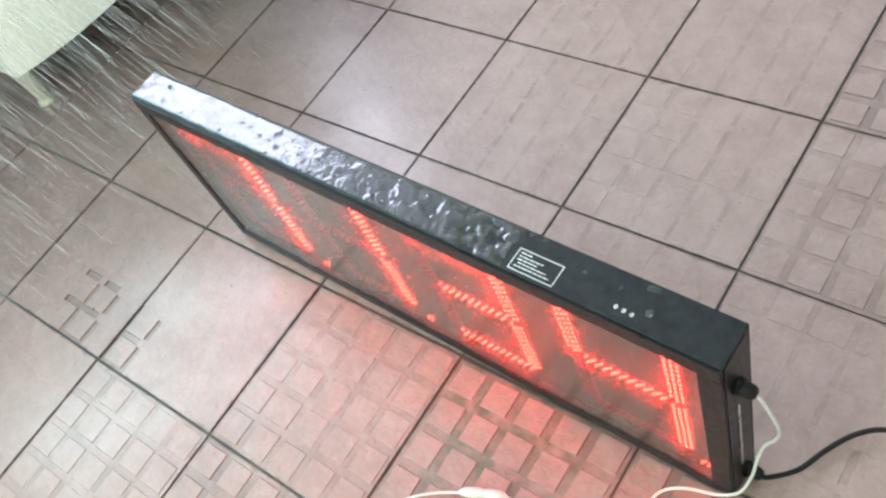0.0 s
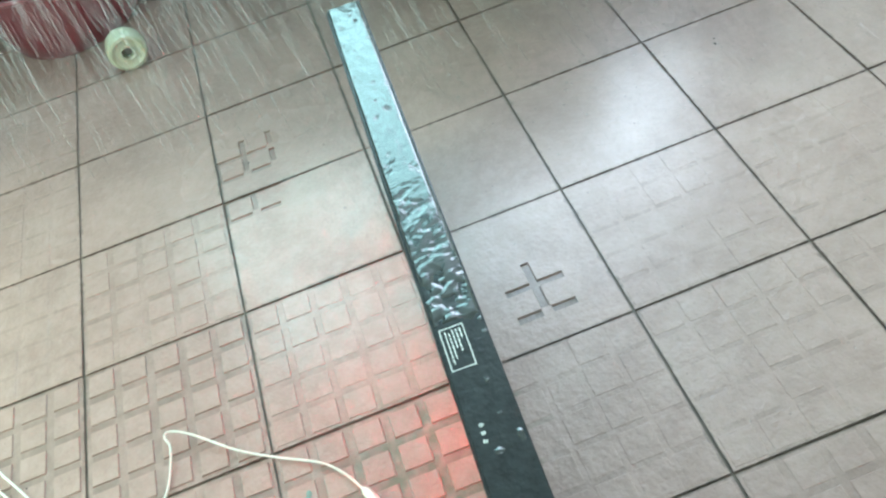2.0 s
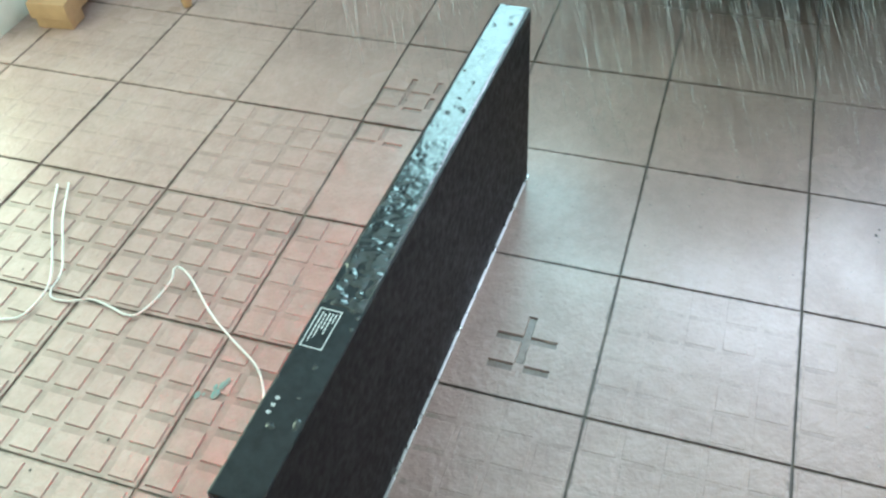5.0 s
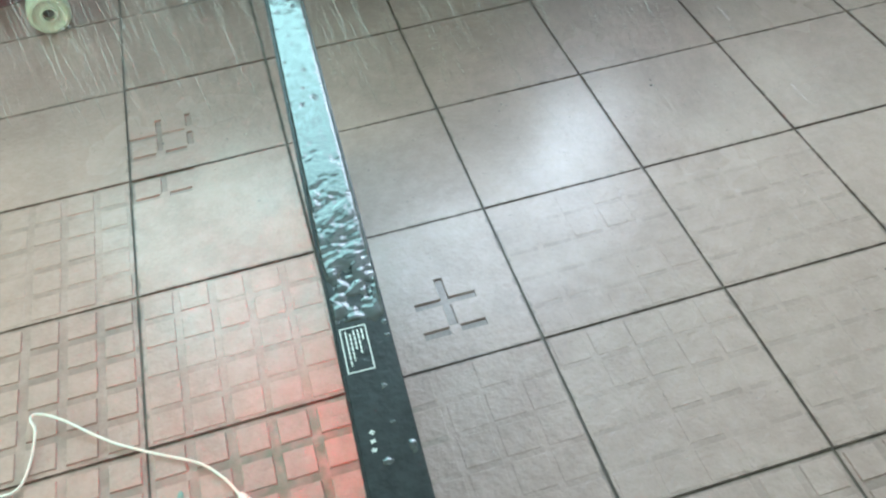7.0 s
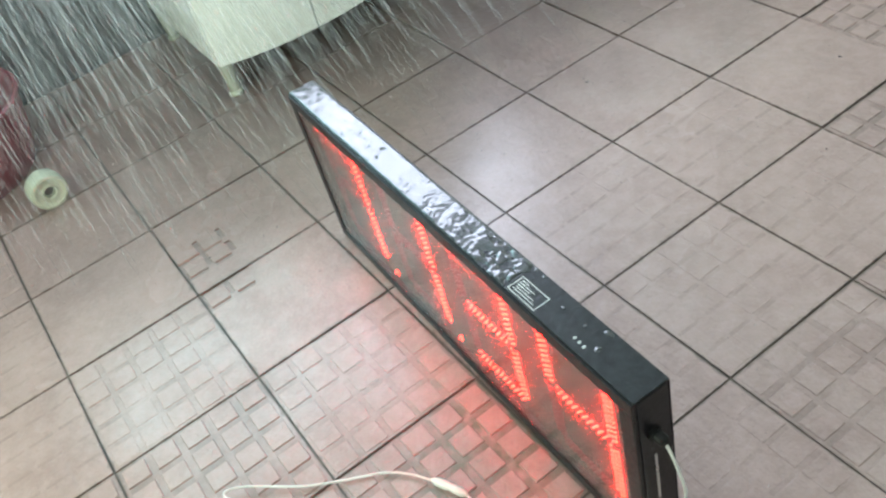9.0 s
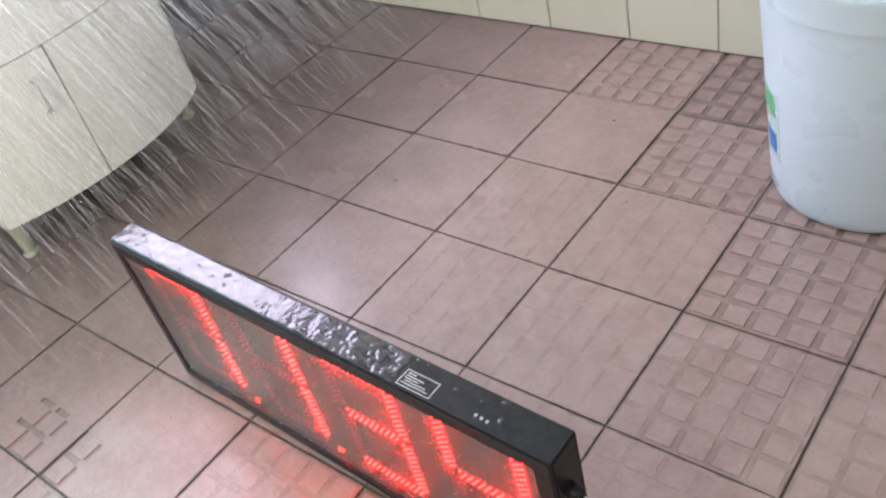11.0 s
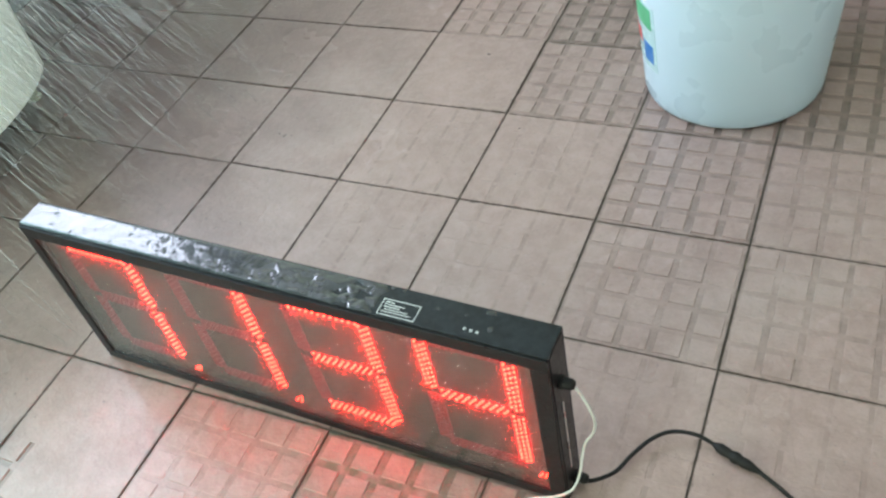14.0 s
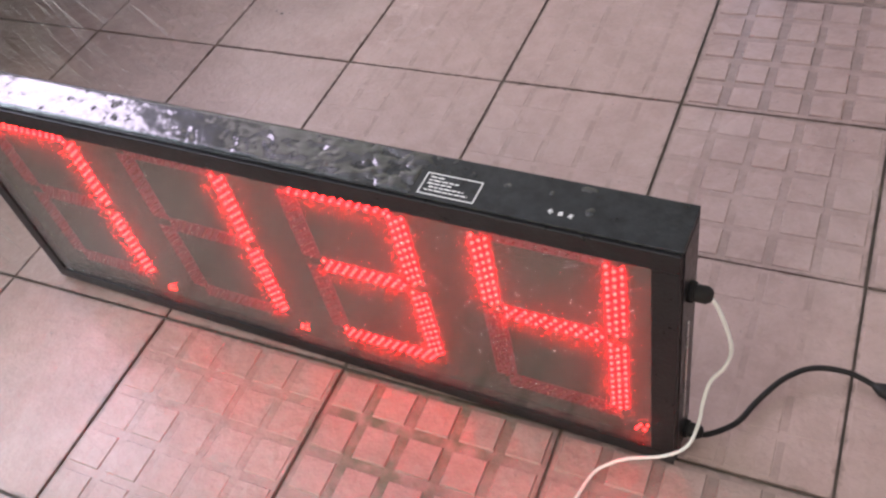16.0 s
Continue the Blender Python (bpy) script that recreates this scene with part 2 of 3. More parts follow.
M_HOLE_SHADE = plain("hole_shade", (0.1, 0.1, 0.09), 0.7)
M_WOOD = plain("worn_pine", (0.42, 0.27, 0.14), 0.55, (0.3, 0.18, 0.09), 18, 0.0012, 90)
M_ORANGE = plain("orange_varnished_wood", (0.5, 0.24, 0.05), 0.4, (0.38, 0.16, 0.035), 20, 0.0006, 60)
M_YELLOW = plain("yellow_tape", (0.6, 0.48, 0.12), 0.5)
M_CREAM = plain("cream_plastic", (0.42, 0.44, 0.34), 0.4)
M_SPRAY = spray_material()
M_GREEN, M_BLUE, M_REDP = plain("green_print", (0.15, 0.5, 0.25), 0.4), plain("blue_print", (0.05, 0.2, 0.55), 0.4), plain("red_print", (0.6, 0.08, 0.07), 0.4)
M_MAROON = plain("maroon_plastic", (0.17, 0.035, 0.05), 0.35, (0.14, 0.03, 0.042), 6)
M_FILM = plain("clear_sticker_film", (0.56, 0.74, 0.78), 0.25)
M_TEAL = plain("teal_paint", (0.1, 0.24, 0.23), 0.5, (0.2, 0.26, 0.23), 60)

# ---- mesh helpers ----


def mesh_of(name, bm, *mats):
    bmesh.ops.recalc_face_normals(bm, faces=bm.faces)
    me = bpy.data.meshes.new(name)
    bm.to_mesh(me)
    bm.free()
    for m in mats:
        me.materials.append(m)
    return me


def smooth(me, angle=40):
    me.polygons.foreach_set("use_smooth", [True] * len(me.polygons))
    me.set_sharp_from_angle(angle=radians(angle))
    return me


def part(name, bm, material, parent=None, label="", m=None, soft=True):
    me = mesh_of(name, bm, material)
    if soft:
        smooth(me)
    ob = new(name, me)
    if parent is not None:
        ob.parent = parent
    if m is not None:
        ob.matrix_basis = m
    return tagged(ob, label)


def thing(name, m, label, category, group="", kind=""):
    ob = new(name)
    ob.empty_display_size = 0.05
    ob.matrix_basis = m
    return tagged(ob, label, category, group, kind)


def box(x0, x1, y0, y1, z0, z1, bevel=0.0, bm=None, seg=2):
    bm2 = bmesh.new()
    bmesh.ops.create_cube(bm2, size=1)
    bmesh.ops.transform(bm2, verts=bm2.verts, matrix=Matrix.LocRotScale(((x0 + x1) / 2, (y0 + y1) / 2, (z0 + z1) / 2), None, (x1 - x0, y1 - y0, z1 - z0)))
    if bevel:
        bmesh.ops.bevel(bm2, geom=bm2.edges[:], offset=bevel, segments=seg, affect="EDGES", profile=0.6)
    return bm2 if bm is None else merge(bm, bm2)


def merge(bm, other):
    me = bpy.data.meshes.new("tmp")
    other.to_mesh(me)
    other.free()
    bm.from_mesh(me)
    bpy.data.meshes.remove(me)
    return bm


def lathe(profile, seg=48):
    """A body of revolution round z from (radius, height) pairs."""
    bm = bmesh.new()
    rings = [[bm.verts.new((r * math.cos(2 * math.pi * k / seg), r * math.sin(2 * math.pi * k / seg), z)) for k in range(seg)] for r, z in profile]
    for a, b in zip(rings, rings[1:]):
        for k in range(seg):
            bm.faces.new((a[k], a[(k + 1) % seg], b[(k + 1) % seg], b[k]))
    for ring in (rings[0], rings[-1]):
        bm.faces.new(ring)
    return bm


def glide(points, steps=8):
    """A smooth curve through points."""
    p = [Vector(q) for q in points]
    p = [2 * p[0] - p[1], *p, 2 * p[-1] - p[-2]]
    out = []
    for a, b, c, d in zip(p, p[1:], p[2:], p[3:]):
        for k in range(steps):
            t = k / steps
            out.append(0.5 * (2 * b + (c - a) * t + (2 * a - 5 * b + 4 * c - d) * t * t + (3 * b - a - 3 * c + d) * t ** 3))
    return out + [p[-2]]


def tube(points, radius, seg=10, bm=None, radii=None):
    bm = bm or bmesh.new()
    side = None
    rings = []
    for k, p in enumerate(points):
        ahead = (points[min(k + 1, len(points) - 1)] - points[max(k - 1, 0)]).normalized()
        side = (Vector((0.3, 0.2, 1)).cross(ahead) if side is None else side - side.dot(ahead) * ahead).normalized()
        up = ahead.cross(side)
        r = radii[k] if radii else radius
        rings.append([bm.verts.new(p + r * (math.cos(2 * math.pi * s / seg) * side + math.sin(2 * math.pi * s / seg) * up)) for s in range(seg)])
    for a, b in zip(rings, rings[1:]):
        for s in range(seg):
            bm.faces.new((a[s], a[(s + 1) % seg], b[(s + 1) % seg], b[s]))
    bm.faces.new(rings[0][::-1])
    bm.faces.new(rings[-1])
    return bm


def dome(bm, at, r, flat=0.6, seg=6, axis="z", stretch=1.0):
    """A low drop or lens standing on a surface that faces +z or -y."""
    rings = []
    for q, h in ((1.0, 0.0), (0.75, 0.66)):
        ring = []
        for s in range(seg):
            u, v, w = r * q * math.cos(2 * math.pi * s / seg), r * q * stretch * math.sin(2 * math.pi * s / seg), r * flat * h
            ring.append(bm.verts.new((at[0] + u, at[1] + v, at[2] + w) if axis == "z" else (at[0] + u, at[1] - w, at[2] + v)))
        rings.append(ring)
    top = bm.verts.new((at[0], at[1], at[2] + r * flat) if axis == "z" else (at[0], at[1] - r * flat, at[2]))
    for s in range(seg):
        bm.faces.new((rings[0][s], rings[0][(s + 1) % seg], rings[1][(s + 1) % seg], rings[1][s]))
        bm.faces.new((rings[1][s], rings[1][(s + 1) % seg], top))


# ---- the room ----
X0, X1, Y0, Y1, TOP = -1.8, 1.8, -1.9, 0.885, 2.45
floor = part("floor", box(X0, X1, Y0, Y1, -0.08, -0.0055), M_GROUT, soft=False)
tagged(floor, "terracotta embossed floor tiles, wet, with dark brown grout", "floor", kind="structure")
wall_north = part("wall_north", box(X0, X1, Y1 + 0.006, Y1 + 0.13, -0.08, TOP), M_JOINT, soft=False)
tagged(wall_north, "wall of pale cream glazed tiles with thin dark joints", "wall", kind="structure")


def wall_with_opening(name, x0, x1, ya, yb, za, zb):
    bm = box(x0, x1, Y0, ya, -0.08, TOP)
    box(x0, x1, yb, Y1 + 0.006, -0.08, TOP, bm=bm)
    box(x0, x1, ya, yb, zb, TOP, bm=bm)
    if za > 0:
        box(x0, x1, ya, yb, -0.08, za, bm=bm)
    return part(name, bm, M_DARK_WALL, soft=False)


tagged(wall_with_opening("wall_west", X0 - 0.42, X0, WIN_Y0, WIN_Y1, WIN_Z0, WIN_Z1), "dark grey wall, shade painted in, with a wide deep window opening", "wall", kind="structure")
tagged(part("wall_east", box(X1, X1 + 0.13, Y0, Y1 + 0.006, -0.08, TOP), M_PLASTER, soft=False), "plain pale painted wall", "wall", kind="structure")
# gap left in the wall to let the added south light in
_south = box(X0, SOUTH_GAP_X - 0.43, Y0 - 0.13, Y0, -0.08, TOP)
box(SOUTH_GAP_X + 0.43, X1, Y0 - 0.13, Y0, -0.08, TOP, bm=_south)
box(SOUTH_GAP_X - 0.43, SOUTH_GAP_X + 0.43, Y0 - 0.13, Y0, 2.06, TOP, bm=_south)
tagged(part("wall_south", _south, M_PLASTER, soft=False), "pale wall with an added unseen doorway, slightly green in the light", "wall", kind="structure")
tagged(part("ceiling", box(X0 - 0.42, X1 + 0.13, Y0 - 0.13, Y1 + 0.13, TOP, TOP + 0.1), M_CEILING, soft=False), "plain white painted ceiling", "ceiling", kind="structure")

# ---- the sign ----
SIGN = pose(-0.0395, -0.5635, 0.0, 0, 0, -2.0)
LEN, DEEP, HIGH = 0.475, 0.028, 0.3657


def segment_leds(bm, x0, z0, x1, z1, y):
    """Three staggered rows of small round lamps from one end of a stroke to the other."""
    along = Vector((x1 - x0, 0, z1 - z0))
    count = max(2, round(along.length / 0.0108))
    across = Vector((along.z, 0, -along.x)).normalized()
    for row in (-1, 0, 1):
        for k in range(count):
            t = (k + (0.5 if row == 0 else 0.0) + 0.25) / count
            p = Vector((x0, y, z0)) + along * t + across * row * 0.0074
            dome(bm, p, 0.0021, 1.8, 6, "y")


def water_film():
    """Water lying on the top cover: a sheet at the sprayed end that breaks into islands, then beads."""
    step, z0 = 0.0017, HIGH + 0.0016
    nx, ny = int(2 * (LEN - 0.003) / step), int(2 * (DEEP - 0.0012) / step)
    h = np.zeros((nx + 1, ny + 1))
    for a in range(nx + 1):
        x = -LEN + 0.003 + a * step
        bias = np.interp(x, (-0.47, -0.3, -0.15, 0.0, 0.1, 0.2, 0.3, 0.47), (1.35, 1.25, 1.15, 0.86, 0.48, 0.06, -0.26, -0.42))
        for b in range(ny + 1):
            y = -DEEP + 0.0012 + b * step
            v = 0.62 * noise.noise(Vector((x * 42, y * 66, 0.3))) + 0.36 * noise.noise(Vector((x * 125 + 7, y * 135, 1.7))) + bias
            if 0.215 < x < 0.29 and y < 0.008 or 0.335 < x < 0.385 and -0.022 < y < -0.005:
                v -= 0.6
            edge = min(b, ny - b) * step
            v = min(v, edge / 0.003 - 0.2)
            h[a, b] = max(-0.2, v)
    rng = random.Random(8)
    for _ in range(38):
        cx, cy, cr = rng.uniform(-LEN, 0.12), rng.uniform(-DEEP, DEEP), rng.uniform(0.0014, 0.0042)
        for a in range(max(0, int((cx - cr + LEN) / step) - 2), min(nx, int((cx + cr + LEN) / step) + 2)):
            for b in range(ny + 1):
                d = math.hypot(-LEN + 0.003 + a * step - cx, (-DEEP + 0.0012 + b * step - cy) * 1.3) / cr
                if 0.55 < d < 1:
                    h[a, b] = min(h[a, b], 0.3)
    height = 0.0024 * np.sqrt(np.clip(h, 0, 0.85) / 0.85)
    bm = bmesh.new()
    verts = {}
    def at(a, b):
        if (a, b) not in verts:
            sag = 0.0004 * noise.noise(Vector((a * 0.07, b * 0.11, 4))) + 0.00013 * noise.noise(Vector((a * 0.3, b * 0.3, 9)))
            verts[a, b] = bm.verts.new((-LEN + 0.003 + a * step, -DEEP + 0.0012 + b * step, z0 + height[a, b] + (sag if height[a, b] > 0.001 else 0)))
        return verts[a, b]
    for a in range(nx):
        for b in range(ny):
            if height[a:a + 2, b:b + 2].max() > 0:
                bm.faces.new((at(a, b), at(a + 1, b), at(a + 1, b + 1), at(a, b + 1)))
    return bm


def build_sign():
    sign = thing("led_number_sign", SIGN, "wet black metal sign with lit red numerals on the floor", "display sign", "")
    body = box(-LEN, LEN, -DEEP + 0.012, DEEP - 0.002, 0.006, HIGH - 0.002, 0.001)
    part("housing", body, M_BLACK, sign, soft=False)
    part("top_cover", box(-LEN - 0.001, LEN + 0.001, -DEEP, DEEP, HIGH - 0.002, HIGH + 0.0015, 0.0012), M_TOP, sign, "black top cover with a rippled film of water", soft=False)
    part("back_panel", box(-LEN - 0.0005, LEN + 0.0005, DEEP - 0.002, DEEP + 0.0005, 0.004, HIGH - 0.002, 0.0006), M_BACK, sign, "matt black back sheet", soft=False)
    # thin bright strip stands in for light caught under the back edge
    part("bottom_glint", box(-LEN, LEN, DEEP + 0.0005, DEEP + 0.004, 0.0, 0.006, 0.0008), M_BRIGHT_STRIP, sign, "bright strip painted for light along the bottom edge", soft=False)
    part("base_rail", box(-LEN + 0.002, LEN - 0.002, -DEEP + 0.004, DEEP, 0.0, 0.006, 0.001), M_BLACK, sign, soft=False)
    # front frame
    f0, f1 = -DEEP - 0.003, -DEEP + 0.0118
    b = 0.026
    for name, dims in (("top_rail", (-LEN, LEN, HIGH - b, HIGH - 0.0022)), ("bottom_rail", (-LEN, LEN, 0.004, 0.026)), ("side_rail", (-LEN, -LEN + b * 0.8, 0.0262, HIGH - b - 0.0002)), ("side_rail", (LEN - b, LEN, 0.0262, HIGH - b - 0.0002))):
        part(name, box(dims[0], dims[1], f0, f1, dims[2], dims[3], 0.0014), M_BLACK, sign, soft=False)
    part("led_board", box(-LEN + 0.018, LEN - 0.022, -DEEP + 0.0095, -DEEP + 0.0116, 0.024, HIGH - 0.024), M_BOARD, sign, "dark green-black circuit board", soft=False)
    yb = -DEEP + 0.0095
    # seven strokes a numeral; which of them are lit spells 7.1.34.
    right = (-0.265, -0.0395, 0.186, 0.412)
    shown = ("abc", "bc", "abcdg", "bcfg")
    zt, zm, zb, w, e = 0.327, 0.202, 0.067, 0.135, 0.013
    for r, lit in zip(right, shown):
        left = r - w
        strokes = {"a": (left + e * 0.3, zt, r - e * 0.3, zt), "g": (left + e, zm, r - e, zm), "d": (left + e * 0.3, zb, r - e * 0.3, zb),
                   "b": (r, zt - e * 0.6, r, zm + e * 0.5), "c": (r, zm - e * 0.5, r, zb + e * 0.4), "f": (left, zt - e * 0.6, left, zm + e * 0.5), "e": (left, zm - e * 0.5, left, zb + e * 0.4)}
        for key, (xa, za, xb, zc) in strokes.items():
            bm = bmesh.new()
            segment_leds(bm, xa, za, xb, zc, yb)
            stroke = part("led_stroke", bm, M_LIT if key in lit else M_UNLIT, sign, "glowing red lamps" if key in lit else "unlit dark red lamps")
            # added plate: the stroke's dull red stripe and its lamps' red halo
            w2 = 0.0132
            if za == zc:
                plate = box(xa - 0.002, xb + 0.002, yb - 0.0006, yb + 0.0004, za - w2, za + w2)
            else:
                plate = box(xa - w2, xa + w2, yb - 0.0006, yb + 0.0004, zc + 0.001, za - 0.001)
            part("stroke_halo_plate", plate, M_STROKE, stroke, "dull dark red plate for stripe and lamp halo", soft=False)
        bm = bmesh.new()
        for dx, dz in ((0, 0), (0.008, 0.003), (0.005, -0.007), (-0.004, -0.008)):
            dome(bm, (r + 0.022 + dx, yb, 0.049 + dz), 0.0015, 1.6, 6, "y")
        on = r != right[2]
        part("decimal_point", bm, M_LIT if on else M_UNLIT, sign, "glowing red lamps" if on else "unlit dark red lamps")
    pane = part("front_pane", box(-LEN + 0.0209, LEN - 0.0261, -DEEP - 0.0012, -DEEP + 0.0002, 0.0262, HIGH - 0.0262), M_PANE, sign, "clear acrylic front sheet with drops", soft=False)
    pane.visible_shadow = False
    rng = random.Random(5)
    bm = bmesh.new()
    for _ in range(7500):
        dome(bm, (rng.uniform(-LEN + 0.025, LEN - 0.032), -DEEP - 0.0012, 0.027 + 0.308 * rng.random() ** 0.9), 0.0003 + 0.0009 * rng.random() ** 3, 0.7, 5, "y", rng.uniform(1.0, 2.4))
    tagged(part("front_drop", bm, M_BEAD, sign, "small water drops"), kind="stuff").visible_shadow = False
    tagged(part("water_film", water_film(), M_WATER, sign, "rippled film and beads of water"), kind="stuff")
    # printed plate and marks on the top
    zt = HIGH + 0.0018
    cx, cy, hx, hy, s = 0.253, -0.010, 0.029, 0.0138, 0.0005
    bm = box(cx - hx, cx + hx, cy + hy - 2 * s, cy + hy, zt, zt + 0.0003)
    box(cx - hx, cx + hx, cy - hy, cy - hy + 2 * s, zt, zt + 0.0003, bm=bm)
    box(cx - hx, cx - hx + 2 * s, cy - hy + 2 * s, cy + hy - 2 * s, zt, zt + 0.0003, bm=bm)
    box(cx + hx - 2 * s, cx + hx, cy - hy + 2 * s, cy + hy - 2 * s, zt, zt + 0.0003, bm=bm)
    part("rating_label", bm, M_PRINT, sign, "white printed outline with small unreadable lines", soft=False)
    for row, (a, c) in enumerate(((0.0, 0.30), (0.0, 0.62), (0.0, 0.5), (0.06, 0.78), (0.0, 0.9))):
        y = cy + hy - 0.005 - row * 0.0042
        bm = bmesh.new()
        x, end = cx - hx + 0.005 + a * 0.05, cx - hx + 0.005 + c * 0.05
        while x < end:
            step = rng.uniform(0.003, 0.008)
            box(x, min(x + step, end), y - 0.0007, y + 0.0007, zt, zt + 0.0003, bm=bm)
            x += step + 0.0014
        part("text_bar", bm, M_PRINT, sign, soft=False)
    for k, dx in enumerate((0.008, 0.0175, 0.027)):
        bm = bmesh.new()
        for q in range(4):
            a = q * 1.57 + k
            box(0.346 + dx + 0.0015 * math.cos(a) - 0.0008, 0.346 + dx + 0.0015 * math.cos(a) + 0.0008, -0.0135 - 0.002 * k * 0.3 + 0.0018 * math.sin(a) - 0.0008, -0.0135 - 0.002 * k * 0.3 + 0.0018 * math.sin(a) + 0.0008, zt, zt + 0.0003 + 0.0001 * q, bm=bm)
        part("printed_mark", bm, M_PRINT, sign, soft=False)
    # end plate with its screws and the two cable glands
    part("end_plate", box(LEN, LEN + 0.0015, -DEEP + 0.004, DEEP - 0.004, 0.006, HIGH - 0.004, 0.0005), M_BLACK, sign, soft=False)
    part("end_slot", box(LEN + 0.0015, LEN + 0.003, -0.006, -0.002, 0.07, 0.24, 0.0005), M_BRIGHT_STRIP, sign, "bright worn edge", soft=False)
    for z, y in ((0.285, -0.002), (0.026, 0.006)):
        bm = lathe([(0.0105, 0), (0.0105, 0.005), (0.0085, 0.0055), (0.0085, 0.016), (0.006, 0.02), (0.0035, 0.021)], 16)
        part("cable_gland", bm, M_RUBBER, sign, m=pose(LEN + 0.0015, y, z, 0, 90, 0))
    return sign


build_sign()

# ---- cables ----


def build_power_cable():
    cable = thing("power_cable", Matrix(), "black rubber power cable with inline plug on wet tiles", "cable")
    run = glide([(0.45, -0.577, 0.026), (0.464, -0.57, 0.019), (0.489, -0.541, 0.009), (0.506, -0.505, 0.009), (0.528, -0.472, 0.014), (0.556, -0.451, 0.018), (0.593, -0.446, 0.018), (0.626, -0.453, 0.013)], 8)
    part("lead", tube(run, 0.0034), M_RUBBER, cable)
    along = glide([(0.622, -0.452, 0.013), (0.66, -0.466, 0.011), (0.697, -0.479, 0.0095)], 8)
    part("inline_plug", tube(along, 0.008, 12, radii=[0.004, 0.006, 0.0085, 0.0085, 0.0085, 0.0075, 0.0075, 0.0098, 0.0098, 0.0075, 0.0085, 0.0085, 0.008, 0.007, 0.0055, 0.0045, 0.0036]), M_RUBBER, cable, "ribbed black plug")
    run = glide([(0.695, -0.478, 0.009), (0.733, -0.498, 0.005), (0.775, -0.53, 0.0045), (0.83, -0.6, 0.0045), (0.92, -0.66, 0.0045), (1.1, -0.7, 0.0045), (1.5, -0.72, 0.0045)], 8)
    part("lead", tube(run, 0.0034), M_RUBBER, cable)


def build_white_cable():
    cable = thing("white_cable", Matrix(), "thin white cable with an inline connector winding over the floor tiles", "cable")
    run = glide([(0.45, -0.5828, 0.2857), (0.46, -0.582, 0.274), (0.471, -0.58, 0.24), (0.478, -0.577, 0.2), (0.473, -0.575, 0.165), (0.461, -0.578, 0.137), (0.457, -0.588, 0.11), (0.456, -0.6, 0.087), (0.449, -0.618, 0.067), (0.426, -0.628, 0.05), (0.39, -0.633, 0.033), (0.367, -0.638, 0.015), (0.352, -0.65, 0.005), (0.343, -0.683, 0.004), (0.337, -0.716, 0.004), (0.32, -0.742, 0.004), (0.28, -0.752, 0.004), (0.225, -0.75, 0.006), (0.178, -0.752, 0.008)], 7)
    part("lead", tube(run, 0.002, 8), M_WIRE, cable)
    part("connector", tube(glide([(0.18, -0.751, 0.008), (0.15, -0.763, 0.008), (0.118, -0.778, 0.008)], 5), 0.0075, 12, radii=[0.003, 0.0065, 0.0075, 0.0075, 0.0075, 0.006, 0.0075, 0.0075, 0.0075, 0.0065, 0.003]), M_WIRE, cable, "white plastic inline connector")
    run = glide([(0.122, -0.777, 0.008), (0.086, -0.797, 0.006), (0.05, -0.829, 0.004), (0.012, -0.892, 0.004), (-0.026, -0.95, 0.006), (-0.083, -1.017, 0.012), (-0.102, -1.05, 0.014), (-0.096, -1.06, 0.014), (-0.074, -1.054, 0.01), (-0.026, -1.062, 0.004), (0.008, -1.076, 0.003), (0.014, -1.098, 0.003), (0.006, -1.13, 0.003), (0.0, -1.175, 0.003), (0.014, -1.21, 0.003), (0.016, -1.243, 0.003), (0.0, -1.257, 0.005), (-0.04, -1.262, 0.008), (-0.1, -1.3, 0.01), (-0.17, -1.35, 0.006), (-0.26, -1.4, 0.003)], 7)
    part("lead", tube(run, 0.002, 8), M_WIRE, cable)
    run = glide([(-0.25, -1.42, 0.003), (-0.17, -1.375, 0.004), (-0.09, -1.318, 0.006), (-0.03, -1.276, 0.01), (0.002, -1.262, 0.01), (0.035, -1.264, 0.004), (0.07, -1.275, 0.003), (0.085, -1.31, 0.003), (0.11, -1.37, 0.003)], 7)
    part("lead", tube(run, 0.002, 8), M_WIRE, cable)


build_power_cable()
build_white_cable()

# ---- the bin ----


